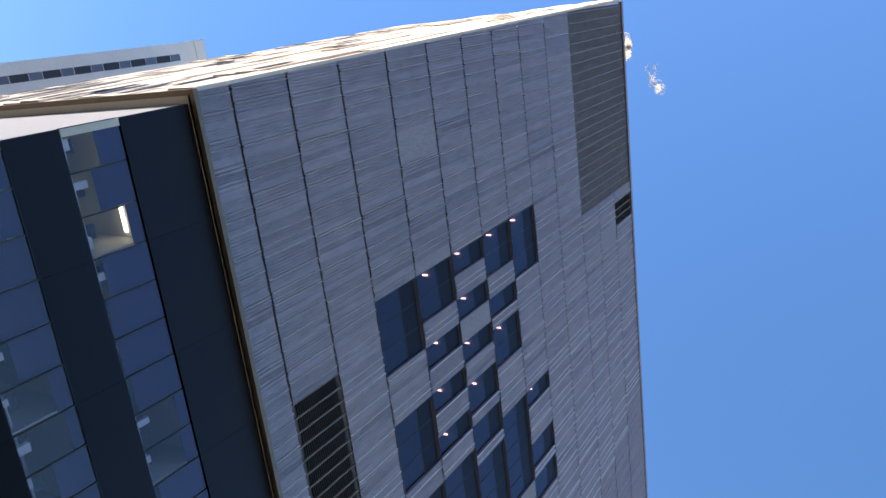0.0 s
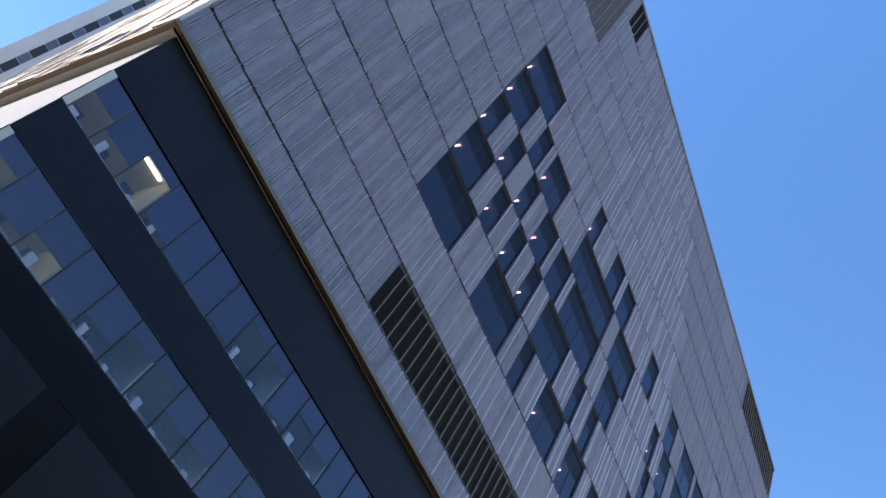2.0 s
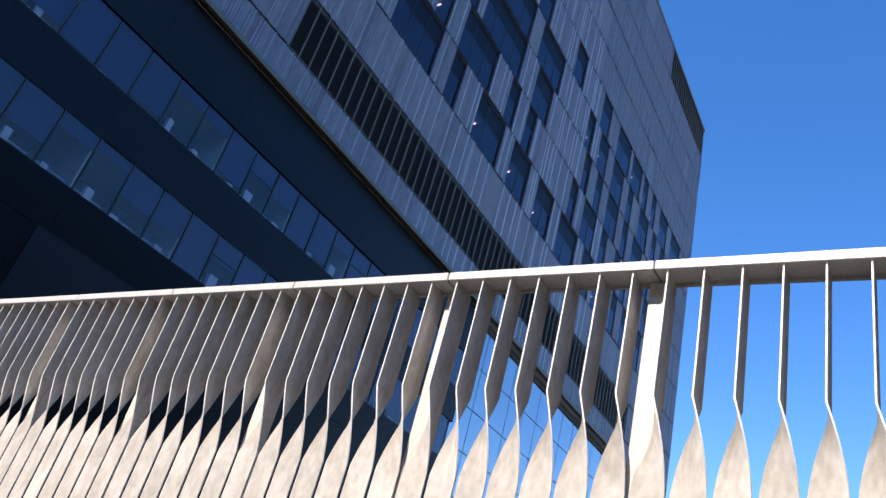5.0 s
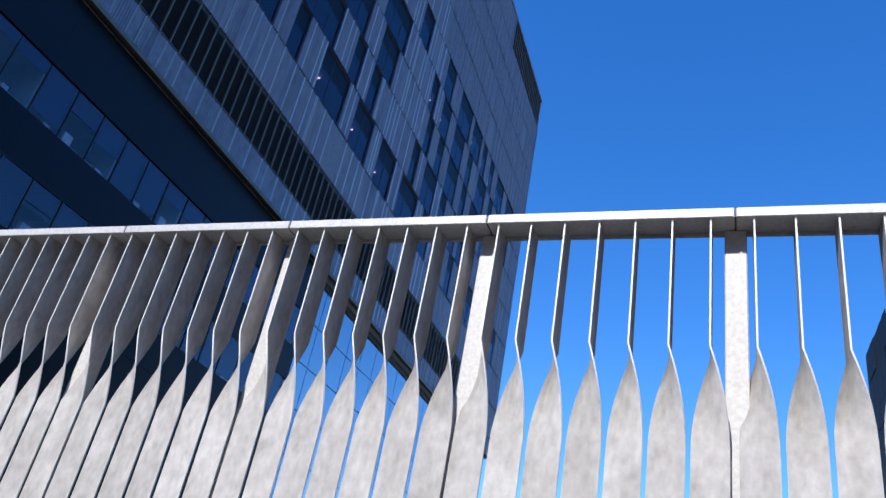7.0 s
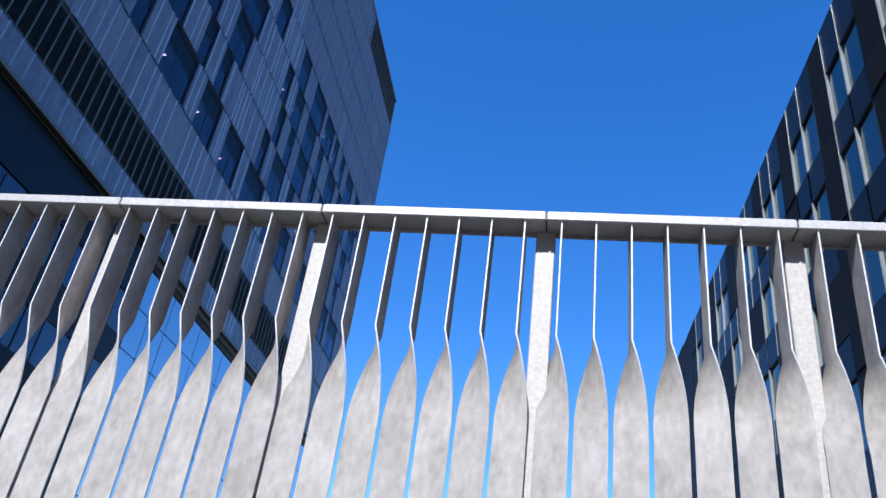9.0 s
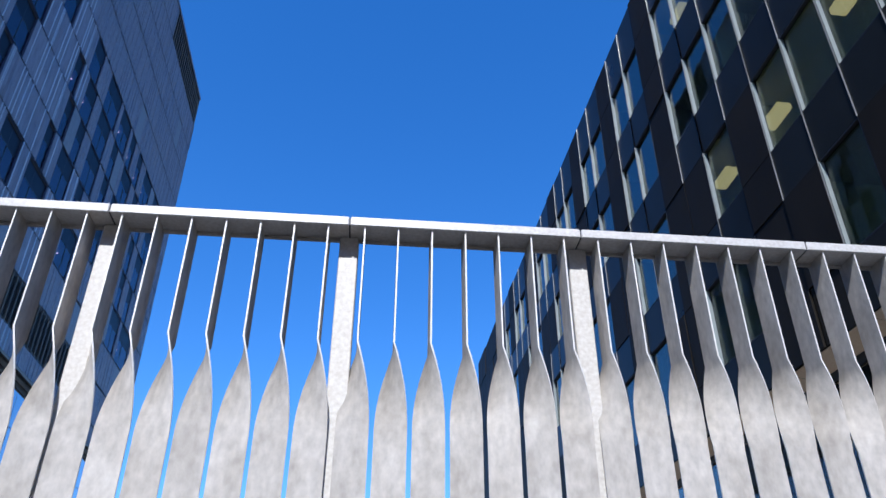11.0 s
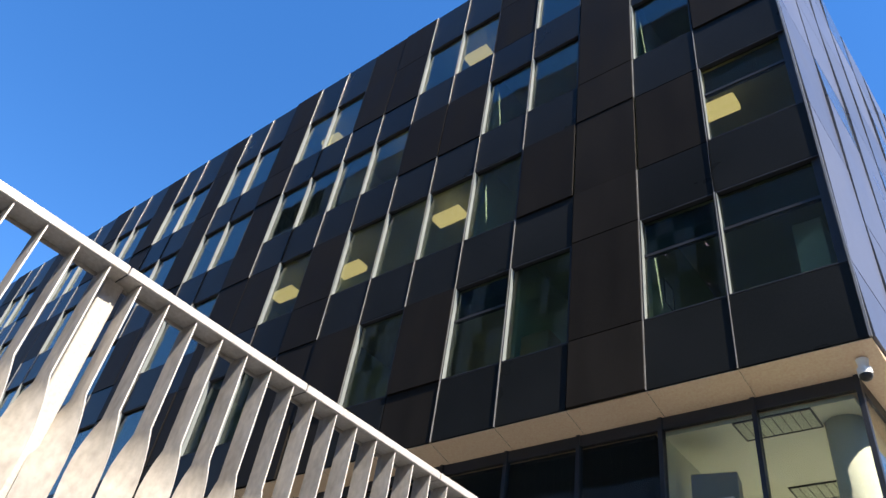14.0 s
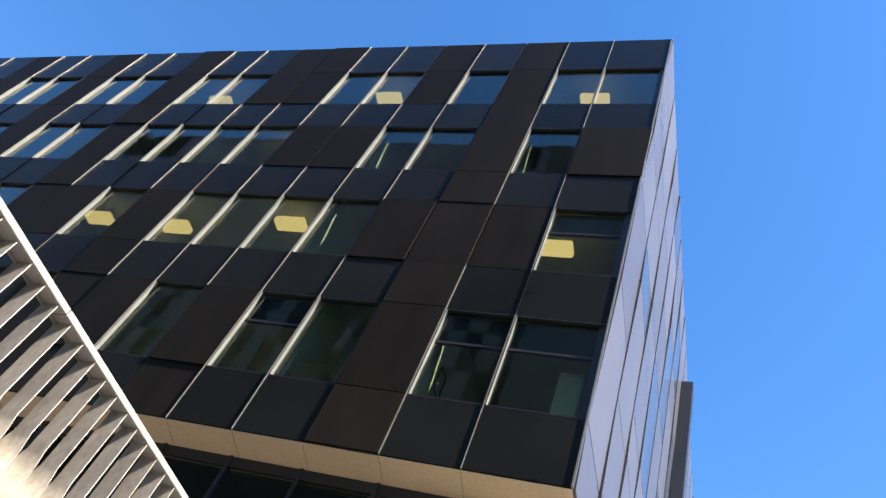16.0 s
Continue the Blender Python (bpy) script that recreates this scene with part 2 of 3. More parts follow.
def blade_mesh():
    """Flat bar, edge to the front above, turned a quarter below."""
    bm = bmesh.new()
    half, thick = 0.0480, 0.0024
    z_top, z_kink, z_leaf, z_low = R_LOW + 0.002, 2.466, 2.19, 1.72
    steps = [(z_top, 0.0), (2.62, 0.0), (z_kink, 0.0)]
    for i in range(1, 25):
        s = i / 24
        steps.append((z_kink + (z_leaf - z_kink) * s, 90 * (0.85 * s + 0.15 * math.sin(s * math.pi / 2))))
    steps += [(2.0, 90), (z_low, 90)]
    rings = []
    for z, a in steps:
        c, s = math.cos(radians(a)), math.sin(radians(a))
        ring = []
        for lx, ly in ((-half, -thick), (half, -thick), (half, thick), (-half, thick)):
            # lx runs along the bar's width: front edge (-y) above goes to +x below
            ring.append(bm.verts.new((-lx * s - ly * c, lx * c - ly * s, z)))
        rings.append(ring)
    for a, b in zip(rings, rings[1:]):
        for i in range(4):
            f = bm.faces.new((a[i], a[(i + 1) % 4], b[(i + 1) % 4], b[i]))
            f.material_index = i % 2                 # narrow edges: their sunlit gleam is put into the colour
    caps = [bm.faces.new(rings[0]), bm.faces.new(rings[-1][::-1])]
    for r1, r2 in zip(rings, rings[1:]):
        for v, w in zip(r1, r2):
            bm.edges.get((v, w)).smooth = False
    for f in caps:
        for e in f.edges:
            e.smooth = False
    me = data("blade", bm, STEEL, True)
    me.materials.append(LIT_EDGE)
    return me


railing = thing("railing", pose(0, 0, 0), "galvanised steel railing of twisted flat bars on a low wall", "railing")
BLADE = blade_mesh()
rail_bar = data("top_rail", soften(boxes((0.0025, SEAM - 0.0025, -0.056, 0.050, R_LOW, Z_RAIL)), 0.003), RAILTOP)
under = data("stiffener", boxes((0.0, SEAM, 0.030, 0.042, R_LOW - 0.010, R_LOW - 0.0005)), STEEL)
post_bm = soften(boxes((-0.031, 0.031, 0.016, 0.078, 1.72, R_LOW - 0.0015)), 0.003)
POST = data("post", post_bm, POSTPAINT)
joint_plate = data("joint_plate", boxes((-0.02, 0.02, -0.050, 0.044, R_LOW + 0.003, Z_RAIL - 0.004)), JOINT)
shoe = data("bottom_rail", soften(boxes((0.0, SEAM, -0.03, 0.05, 1.665, 1.72)), 0.004), STEEL)
for n, (xs, xe) in enumerate(zip(SEAMS, SEAMS[1:])):
    sx = (xe - xs) / SEAM
    part("top_rail", rail_bar, None, railing, "pale sunlit steel top rail" if n == 0 else "", at=(xs, 0, 0), scale=(sx, 1, 1))
    part("stiffener", under, None, railing, at=(xs, 0, 0), scale=(sx, 1, 1))
    part("bottom_rail", shoe, None, railing, at=(xs, 0, 0), scale=(sx, 1, 1))
    part("joint_plate", joint_plate, None, railing, at=(xs, 0, 0))
    if xs < 2.0:
        part("post", POST, None, railing, "pale painted flat steel post" if n == 0 else "", at=(xs, 0, 0))
    lead = 0.38 if xs < 0 else 0.46 if xs < 1 else 0.51
    for k in range(7):
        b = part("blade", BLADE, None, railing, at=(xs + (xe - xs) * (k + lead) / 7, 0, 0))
        b.rotation_euler = (0, 0, radians(random.uniform(-1.0, 1.0)))
solid("plinth_wall", soften(boxes((SEAMS[0], SEAMS[-1], -0.15, 0.2, 0.0, 1.665)), 0.01), CONCRETE, "low concrete wall that carries the railing", "wall", "structure")
solid("terrace_deck", boxes((-17.9, 7.9, 0.2, 6.0, 0.0, 1.60)), ASPHALT, "raised dark terrace behind the railing", "terrace", "structure")

# ---- tower ----
TW = pose(-21.833, -2.668, 0, 0, 0, 91.228)      # x along the facade, y inwards
tower = thing("office_tower", TW, "tall office tower clad in grey ribbed aluminium with staggered dark windows", "building")
U0, U1, MOD = 1.45, 75.7, 1.407
LEAN = 0.0241                                    # the near corner leans outwards by this much a metre
W0 = 12.95                                       # a window edge; modules are counted from here
JZ = [21.35, 23.0, 26.2, 29.65, 33.4, 37.15, 40.9, 44.65, 48.4, 52.5, 56.9, 60.7, 64.6, 68.9]
DEPTH = 24.0
# windows: band -> pairs of half modules from W0
WIN = {
    3: [(0, 6), (10, 16), (18, 20), (23, 28), (30, 34), (36, 40)],
    4: [(0, 4), (6, 8), (10, 12), (14, 16), (18, 24), (27, 29), (31, 33)],
    5: [(0, 2), (4, 6), (8, 10), (12, 15), (16, 19), (20, 28), (31, 35)],
    6: [(0, 4), (6, 8), (9, 13), (18, 28), (30, 36)],
    7: [(0, 6), (18, 20), (24, 27), (28, 31), (38, 41)],
    2: [], 8: [],
}
rng = random.Random(5)
for b in (3, 4, 5, 6, 7):
    k = max([e for _, e in WIN[b]] + [40]) + (2, 3, 5, 4, 6)[b - 3]
    while k < 84:
        w = rng.choice((2, 2, 3, 4, 5))
        if k + w < 84:
            WIN[b].append((k, k + w))
        k += w + rng.choice((1, 2, 2, 3))


def ribbed(half_modules, style, seed):
    """A ribbed sheet one metre high, scaled to its band: folds of uneven depth, some grooves in groups."""
    r = random.Random(seed)
    w = half_modules * MOD / 2
    prof, x = [(0.0, 0.0)], 0.03
    pitch = (0.14, 0.17, 0.10, 0.47)[style]
    folds = [r.uniform(0.1, 0.5) * w] + ([r.uniform(0.6, 0.9) * w] if r.random() < 0.5 else [])
    slots = r.uniform(0.25, 0.6) * w if style == 1 else 9.0
    while x < w - pitch:
        if any(x <= f < x + pitch for f in folds) and style != 3:
            # a bold fold; the light its sloping side catches is put into the colour
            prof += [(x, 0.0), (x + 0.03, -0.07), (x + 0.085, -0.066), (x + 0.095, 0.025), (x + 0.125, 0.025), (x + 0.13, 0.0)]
            x += 0.14
        elif slots <= x < slots + 0.32:
            prof += [(x, 0.0), (x + 0.045, -0.012), (x + 0.05, 0.06), (x + 0.08, 0.06), (x + 0.083, 0.0)]
            x += 0.085
        else:
            d = (0.022, 0.026, 0.018, 0.004)[style] * r.uniform(0.7, 1.25)
            g = 0.004 if style == 3 else r.choice((0.02, 0.03, 0.04))
            prof += [(x, 0.0), (x + pitch * 0.35, -d), (x + pitch * 0.7, -d), (x + pitch * 0.76, g), (x + pitch * 0.95, g)]
            x += pitch
    prof.append((w, 0.0))
    bm = bmesh.new()
    low = [bm.verts.new((x, y, 0)) for x, y in prof]
    top = [bm.verts.new((x, y, 1)) for x, y in prof]
    for i in range(len(prof) - 1):
        f = bm.faces.new((low[i], low[i + 1], top[i + 1], top[i]))
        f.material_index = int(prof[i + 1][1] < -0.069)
    return bm


PANELS = {}


def panel_mesh(hm, style, var):
    key = (hm, style, var)
    if key not in PANELS:
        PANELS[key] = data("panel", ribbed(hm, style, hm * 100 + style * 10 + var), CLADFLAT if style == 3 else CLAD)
        PANELS[key].materials.append(LITFOLD)
    return PANELS[key]


# panels, band by band, leaving the window and louvre openings
specs, windows, louvres = [], [], []
H0, H1 = math.floor((U0 - W0) / (MOD / 2)), math.floor((U1 - W0) / (MOD / 2))
for b in range(len(JZ) - 1):
    z0, z1 = JZ[b] + 0.06, JZ[b + 1] - 0.06
    holes = [(W0 + s * MOD / 2, W0 + e * MOD / 2, "w") for s, e in WIN.get(b, [])]
    if b == 1:
        holes.append((15.2, 62.0, "l"))
    if b >= 10:
        holes.append((U0 - 1.2, 16.2, "p"))
    if b == 12:
        holes += [(17.2, 19.3, "l"), (61.2, U1, "l")]
    windows += [(a, c, z0, z1) for a, c, kind in holes if kind == "w"]
    louvres += [(a, c, z0, z1, kind) for a, c, kind in holes if kind != "w"]
    u = U0 - LEAN * ((z0 + z1) / 2 - JZ[0])
    while u < U1 - 0.3:
        hole = [h for h in holes if h[0] - 0.12 <= u < h[1] - 0.12]
        if hole:
            u = hole[0][1]
            continue
        nxt = min([h[0] for h in holes if h[0] > u + 0.12] + [U1])
        hm = 2 if nxt - u > MOD - 0.05 else 1
        style = rng.choices((0, 1, 2, 3), (12, 5, 7, 1))[0]
        wide = min(hm * MOD / 2, nxt - u)
        specs.append((u, z0, z1, hm, (style, rng.randrange(3)), wide / (hm * MOD / 2)))
        u += wide
near = sorted(specs, key=lambda s: s[0] + abs(s[1] - 30) * 0.4)
for u, z0, z1, hm, style, sx in near[:300]:
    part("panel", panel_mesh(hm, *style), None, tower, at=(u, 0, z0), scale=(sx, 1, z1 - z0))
for style_mat in (0, 3):
    bm = bmesh.new()
    for u, z0, z1, hm, style, sx in near[300:]:
        if (style[0] == 3) != (style_mat == 3):
            continue
        me = panel_mesh(hm, *style)
        vs = [bm.verts.new((u + v.co.x * sx, v.co.y, z0 + 0.04 + v.co.z * (z1 - z0 - 0.08))) for v in me.vertices]
        for f in me.polygons:
            bm.faces.new([vs[i] for i in f.vertices])
    far = part("ribbed_cladding", bm, CLADFLAT if style_mat else CLAD, tower, "ribbed grey aluminium cladding farther along")
    far["kind"] = "stuff"

# joints: slab edges behind the sheets
for i, z in enumerate(JZ):
    part("slab_edge", boxes((U0 + 0.02, U1 - 0.02, 0.075, 0.30, z - 0.16, z + 0.16)), JOINT, tower)
    if 2 <= i <= 9:
        part("floor_slab", boxes((U0 + 0.3, U1 - 0.3, 0.30, 7.0, z - 0.14, z + 0.14)), SLAB, tower)
for z0, z1 in ((JZ[0], JZ[3]), (JZ[8], JZ[13])):
    part("inner_wall", boxes((U0 + 0.2, U1 - 0.2, 0.30, 0.5, z0, z1)), JOINT, tower)
part("core_wall", boxes((U0 + 0.3, U1 - 0.3, 7.0, 7.3, JZ[0], JZ[-1])), INSIDE, tower)
part("roof", boxes((U0, U1, 0.0, DEPTH, JZ[-1] - 0.1, JZ[-1] + 0.25)), CLADFLAT, tower)
part("end_wall", boxes((U1 - 0.15, U1, 0.0, DEPTH, JZ[0], JZ[-1] - 0.1)), CLADFLAT, tower)
part("rear_wall", boxes((U0, U1, DEPTH - 0.2, DEPTH, 0, JZ[-1] - 0.1)), CLADFLAT, tower)

# windows with deep dark reveals
WINMESH = {}
for n, (a, c, z0, z1) in enumerate(sorted(windows)):
    w, h = c - a - 0.02, z1 - z0
    key = (round(w, 2), round(h, 2), a < 45)
    d = 0.17 if a < 45 else 0.10
    if key not in WINMESH:
        WINMESH[key] = (data("window", ring(0, w, 0, h, 0.0, d, 0.03), REVEAL), data("pane", boxes((0.034, w - 0.034, d - 0.035, d - 0.02, 0.034, h - 0.034)), GLASS_T), data("transom", boxes((0.035, w - 0.035, d - 0.05, d - 0.01, h * 0.60 - 0.035, h * 0.60)), CHAR), data("mullion", boxes((-0.018, 0.018, d - 0.055, d - 0.012, 0.035, h - 0.035)), CHAR))
    fm, pm, tm, mm = WINMESH[key]
    win = part("window", fm, None, tower, at=(a + 0.01, 0, z0))
    pane = part("pane", pm, None, win)
    pane.visible_shadow = False
    part("transom", tm, None, win)
    for q in range(1, int(round(w / MOD))):
        part("mullion", mm, None, win, at=(q * MOD, 0, 0))
    # dark sheet that stands in for shade in the window's upper part
    part("upper_panel", boxes((0.036, w - 0.036, d - 0.05, d - 0.036, h * 0.60, h - 0.036)), UPPERSHADE, win, "dark navy sheet for the shade in the upper window")
    if n % 4 == 0 or (a < 24 and n % 4 != 3):
        deep = max(0.45, (h * rng.uniform(0.74, 0.9) - 0.3) / ((z1 - 1.9) / 22.5))
        part("strip_light", boxes((0, 0.10, 0, 0.34, -0.06, 0)), LAMP, win, "lit ceiling strip light", at=(rng.uniform(0.12, 0.3) + deep * a / 22.5, deep, h - 0.2))


# louvres
def louvre(a, c, z0, z1, step, back, bars, name, depth=0.10):
    lv = part(name, boxes((a + 0.03, c - 0.03, 0.16, 0.20, z0, z1)), back, tower, "dark louvred plant opening")
    fine = bmesh.new()
    z = z0
    while z < z1 - 0.05:
        box(fine, a + 0.04, c - 0.04, 0.06, 0.15, z, z + 0.03)
        z += step
    part("louvre_slat", fine, back, lv)["kind"] = "stuff"
    u = a
    bar = data("louvre_bar", boxes((-0.025, 0.025, -0.03, 0.07, 0, z1 - z0)), bars)
    while u <= c + 0.01:
        part("louvre_bar", bar, None, lv, at=(u, 0, z0))
        u += MOD / 2
    return lv


for a, c, z0, z1, kind in louvres:
    if kind == "l":
        louvre(a, c, z0 - 0.05, z1 + 0.05, 0.14, LOUVRE, LOUVREBAR, "louvre")
part("plant_screen", boxes((U0 - 0.9, 16.2, 0.16, 0.22, JZ[10], JZ[13])), PLANT, tower, "grey louvred plant screen")
slats = bmesh.new()
z = JZ[10] + 0.05
while z < JZ[13] - 0.1:
    box(slats, U0 - 0.9, 16.2, 0.02, 0.16, z, z + 0.07)
    z += 0.22
part("screen_slat", slats, PLANT, tower)["kind"] = "stuff"
for q in range(22):
    part("screen_post", boxes((U0 - 0.75 + q * 0.74, U0 - 0.75 + q * 0.74 + 0.045, -0.02, 0.05, JZ[10], JZ[13])), CLADFLAT, tower)
part("parapet_cap", boxes((U0 - 1.1, U1, -0.10, 0.15, JZ[13] - 0.1, JZ[13] + 0.28)), CLAD, tower)

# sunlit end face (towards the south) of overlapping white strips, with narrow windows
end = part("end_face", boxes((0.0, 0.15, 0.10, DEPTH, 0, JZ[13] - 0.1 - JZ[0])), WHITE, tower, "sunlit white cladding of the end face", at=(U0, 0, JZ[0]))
end.rotation_euler = (0, -math.atan(LEAN), 0)
part("corner_trim", boxes((-0.15, -0.003, -0.035, 0.095, 0, JZ[13] - JZ[0])), WHITE, end)
strip = data("cladding_strip", boxes((-0.10, -0.002, 0, 1.40, 0, 1)), WHITE)
slot = data("slot_window", boxes((-0.012, 0.0, 0, 0.62, 0, 2.4)), NAVY)
y = 0.12
while y < DEPTH - 1.5:
    b = 0
    while b < len(JZ) - 1:
        e = min(b + rng.choice((1, 1, 2, 3)), len(JZ) - 1)
        proud = rng.choice((0.0, 0.03, 0.06, 0.10))
        st = part("cladding_strip", strip, None, end, at=(-proud, y, JZ[b] + 0.02 - JZ[0]), scale=(1, 1, JZ[e] - JZ[b] - 0.04))
        st.rotation_euler = (0, rng.uniform(-0.004, 0.004), rng.uniform(-0.03, 0.03))
        if rng.random() < 0.55 and y > 1.5:
            part("slot_window", slot, None, end, at=(-proud - 0.135, y + 0.4, JZ[b] + 0.6 - JZ[0]))
        b = e
    y += 1.42
part("end_trim", boxes((U0 - 0.12, U0 + 0.1, 0.0, DEPTH, JZ[0] - 0.22, JZ[0])), BRONZE, tower)
part("facade_trim", boxes((U0 - 0.12, U1, -0.10, 0.12, JZ[0] - 0.2, JZ[0])), BRONZE, tower, "bronze drip edge under the cladding")
part("soffit", boxes((U0 - 0.02, U1, 0.12, DEPTH, JZ[0] - 0.16, JZ[0] - 0.06)), PALESOFFIT, tower)

# recessed dark storeys with two ribbons of windows
UD0, UD1, QD = 1.85, 35.6, 0.35
RIB = [(12.0, 14.1), (16.0, 18.2)]
ZT = JZ[0] - 0.16
PW = 1.45
for z0, z1, mat in ((18.2, ZT, NAVY), (14.1, 16.0, NAVY), (10.4, 12.0, BLACKW)):
    u = UD0
    while u < UD1 - 0.1:
        e = min(u + PW * 3, UD1)
        part("dark_panel", boxes((u + 0.004, e - 0.004, QD, QD + 0.2, z0, z1)), mat, tower)
        u = e
part("black_wall", boxes((UD0, UD1, QD + 0.02, QD + 0.22, 0, 10.4)), BLACKW, tower, "black glazed base wall")
# flat patches a little lighter than the black wall
for u, z, w, h in ((5.9, 7.6, 2.8, 2.8), (10.2, 6.6, 4.2, 3.8), (14.4, 8.2, 1.4, 2.2), (3.0, 4.6, 2.8, 3.0)):
    part("grey_panel", boxes((u, u + w, QD - 0.004, QD + 0.015, z, z + h)), PATCH, tower)
part("base_end_wall", boxes((UD0, UD0 + 0.2, QD + 0.2, DEPTH, 0, ZT)), ENDWALL, tower, "pale end wall of the base, its shade put into the colour")
pane_me = data("pane", boxes((0.02, PW - 0.02, 0.03, 0.045, 0.0, 2.1)), GLASS_B)
mull = data("mullion", boxes((-0.02, 0.02, 0.0, 0.09, 0.0, 2.1)), CHAR)
blind_me = data("roller_blind", boxes((0.03, PW - 0.03, 0.10, 0.115, -1.0, 0.0)), BLIND)
desk = data("desk", boxes((0, 1.2, 0.0, 0.6, 0.70, 0.74), (0.05, 0.1, 0.05, 0.55, 0, 0.7), (1.1, 1.15, 0.05, 0.55, 0, 0.7)), WHITEPLASTIC)
screen_me = data("monitor", boxes((0, 0.5, 0, 0.04, 0.12, 0.46), (0.2, 0.3, 0.05, 0.12, 0, 0.2), (0.12, 0.38, 0.0, 0.16, 0, 0.015)), DARKPLASTIC)
paper = data("box_file", boxes((0, 0.32, 0, 0.24, 0, 0.36)), WHITEPLASTIC)
for r, (z0, z1) in enumerate(RIB):
    rib = part("window_ribbon", boxes((UD0, UD1, QD + 0.0, QD + 0.12, z0 - 0.03, z0), (UD0, UD1, QD + 0.0, QD + 0.12, z1, z1 + 0.03)), CHAR, tower, "ribbon of office windows with roller blinds")
    part("room_floor", boxes((UD0 + 0.2, UD1, QD + 0.2, 5.0, z0 - 0.6, z0 - 0.5)), CREAM, rib)
    part("room_ceiling", boxes((UD0 + 0.2, UD1, QD + 0.2, 5.0, z1 + 0.1, z1 + 0.2)), CREAM, rib)
    part("room_wall", boxes((UD0 + 0.2, UD1, 5.0, 5.1, z0 - 0.5, z1 + 0.1)), CREAM, rib)
    # solid cream strip stands in for the window's return round the corner
    part("end_post", soften(boxes((UD0 + 0.01, UD0 + 0.27, QD - 0.004, QD + 0.10, z0 + 0.02, z1 - 0.02)), 0.008), CREAM, rib, "pale cream window return at the end of the ribbon")
    k, u = 0, UD0
    drops = {0: 1.0, 1: 1.4, 2: 0.5, 3: 1.85, 7: 0.45, 8: 0.55, 10: 1.0, 11: 1.15, 14: 0.8, 17: 1.2} if r == 1 else {0: 0.7, 1: 1.65, 2: 1.2, 4: 1.4, 5: 0.55, 6: 0.4, 7: 1.2, 8: 1.15, 10: 1.0, 13: 0.9, 16: 1.2}
    lit = set(drops)
    while u < UD1 - 0.5:
        p = part("pane", pane_me, None, rib, at=(u, QD, z0))
        p.visible_shadow = False
        part("mullion", mull, None, rib, at=(u, QD, z0))
        if k in lit:
            drop = drops[k]
        else:
            drop = rng.choice((2.08, 2.08, 2.08, 1.95))
        part("roller_blind", blind_me, None, rib, at=(u, QD, z1 - 0.01), scale=(1, 1, drop))
        if k % 3 == 2:
            part("partition", boxes((u + PW - 0.05, u + PW + 0.05, QD + 0.2, 5.0, z0 - 0.5, z1 + 0.1)), CREAM, rib)
        if k in lit:
            if k < 4:
                part("ceiling_lamp", boxes((u + 0.25, u + PW - 0.25, QD + 1.15, QD + 1.27, z1 + 0.03, z1 + 0.09)), STRIP, rib)
            dk = tagged(new("desk", desk), "white office desk behind the window", "desk", "office desks")
            dk.matrix_world = TW @ Matrix.Translation((u + 0.1, QD + 0.35, z0 - 0.5))
            mo = tagged(new("monitor", screen_me), "black computer monitor on a white desk", "monitor", "office monitors")
            mo.matrix_world = TW @ Matrix.Translation((u + 0.4, QD + 0.6, z0 + 0.24))
        if k % 2 or k in lit:
            bx = tagged(new("paper_box", paper), "white paper box on the window sill", "box", "paper boxes")
            bx.matrix_world = TW @ Matrix.Translation((u + rng.uniform(0.1, 0.9), QD + 0.14, z0 + 0.005)) @ Matrix.Diagonal((rng.uniform(0.6, 1.3), 0.8, rng.uniform(0.5, 1.7), 1))
        if k in (10, 15):
            part("transom", boxes((u + 0.02, u + PW - 0.02, QD + 0.015, QD + 0.06, z0 + 1.25, z0 + 1.28)), CHAR, rib)
        u += PW
        k += 1

# glazed lower hall farther along
hall = part("curtain_wall", boxes((UD1, U1, QD + 0.3, QD + 0.4, 0, ZT)), JOINT, tower, "blue reflecting curtain wall under the cladding")
cpane = data("pane", boxes((0.03, 2.08, 0.0, 0.02, 0.03, 2.53)), GLASS_C)
for r in range(8):
    for k in range(19):
        part("pane", cpane, None, hall, at=(UD1 + 0.05 + k * 2.11, QD + 0.26, 0.3 + r * 2.56))

# ---- dark office block opposite ----
RW = pose(9.146, -1.912, 0, 0, 0, -88.197)       # x runs towards the near corner, y inwards
GQ0 = 0.55
block = thing("office_block", RW, "black glazed office block with staggered windows over a pale soffit", "building")
EDGE = [1.13] + [2.72 + 1.275 * i for i in range(36)]
SILL, WH, BOT, TOP = [8.42, 11.70, 15.0, 18.3], 2.06, 7.24, 22.2
OPEN = {0: {0, 1, 3, 4, 6, 9, 10, 13, 15, 18, 19, 22}, 1: {0, 4, 5, 6, 7, 9, 12, 13, 16, 17, 20, 21, 24}, 2: {1, 3, 4, 7, 8, 9, 10, 12, 13, 15, 16, 19, 20, 23, 24, 27}, 3: {0, 1, 3, 5, 6, 9, 10, 12, 13, 15, 16, 18, 19, 21, 22, 25, 26, 28, 30}}
ZB = [BOT]
for s in SILL:
    ZB += [s, s + WH]
ZB.append(TOP)
flat_panel = {}


def slab_panel(w, h, mat, tag):
    key = (round(w, 3), round(h, 3), tag)
    if key not in flat_panel:
        flat_panel[key] = data("panel", soften(boxes((0.006 if tag == "s" else 0.028, w - 0.006, 0.0, 0.07, 0.008, h - 0.008)), 0.003), mat)
    return flat_panel[key]


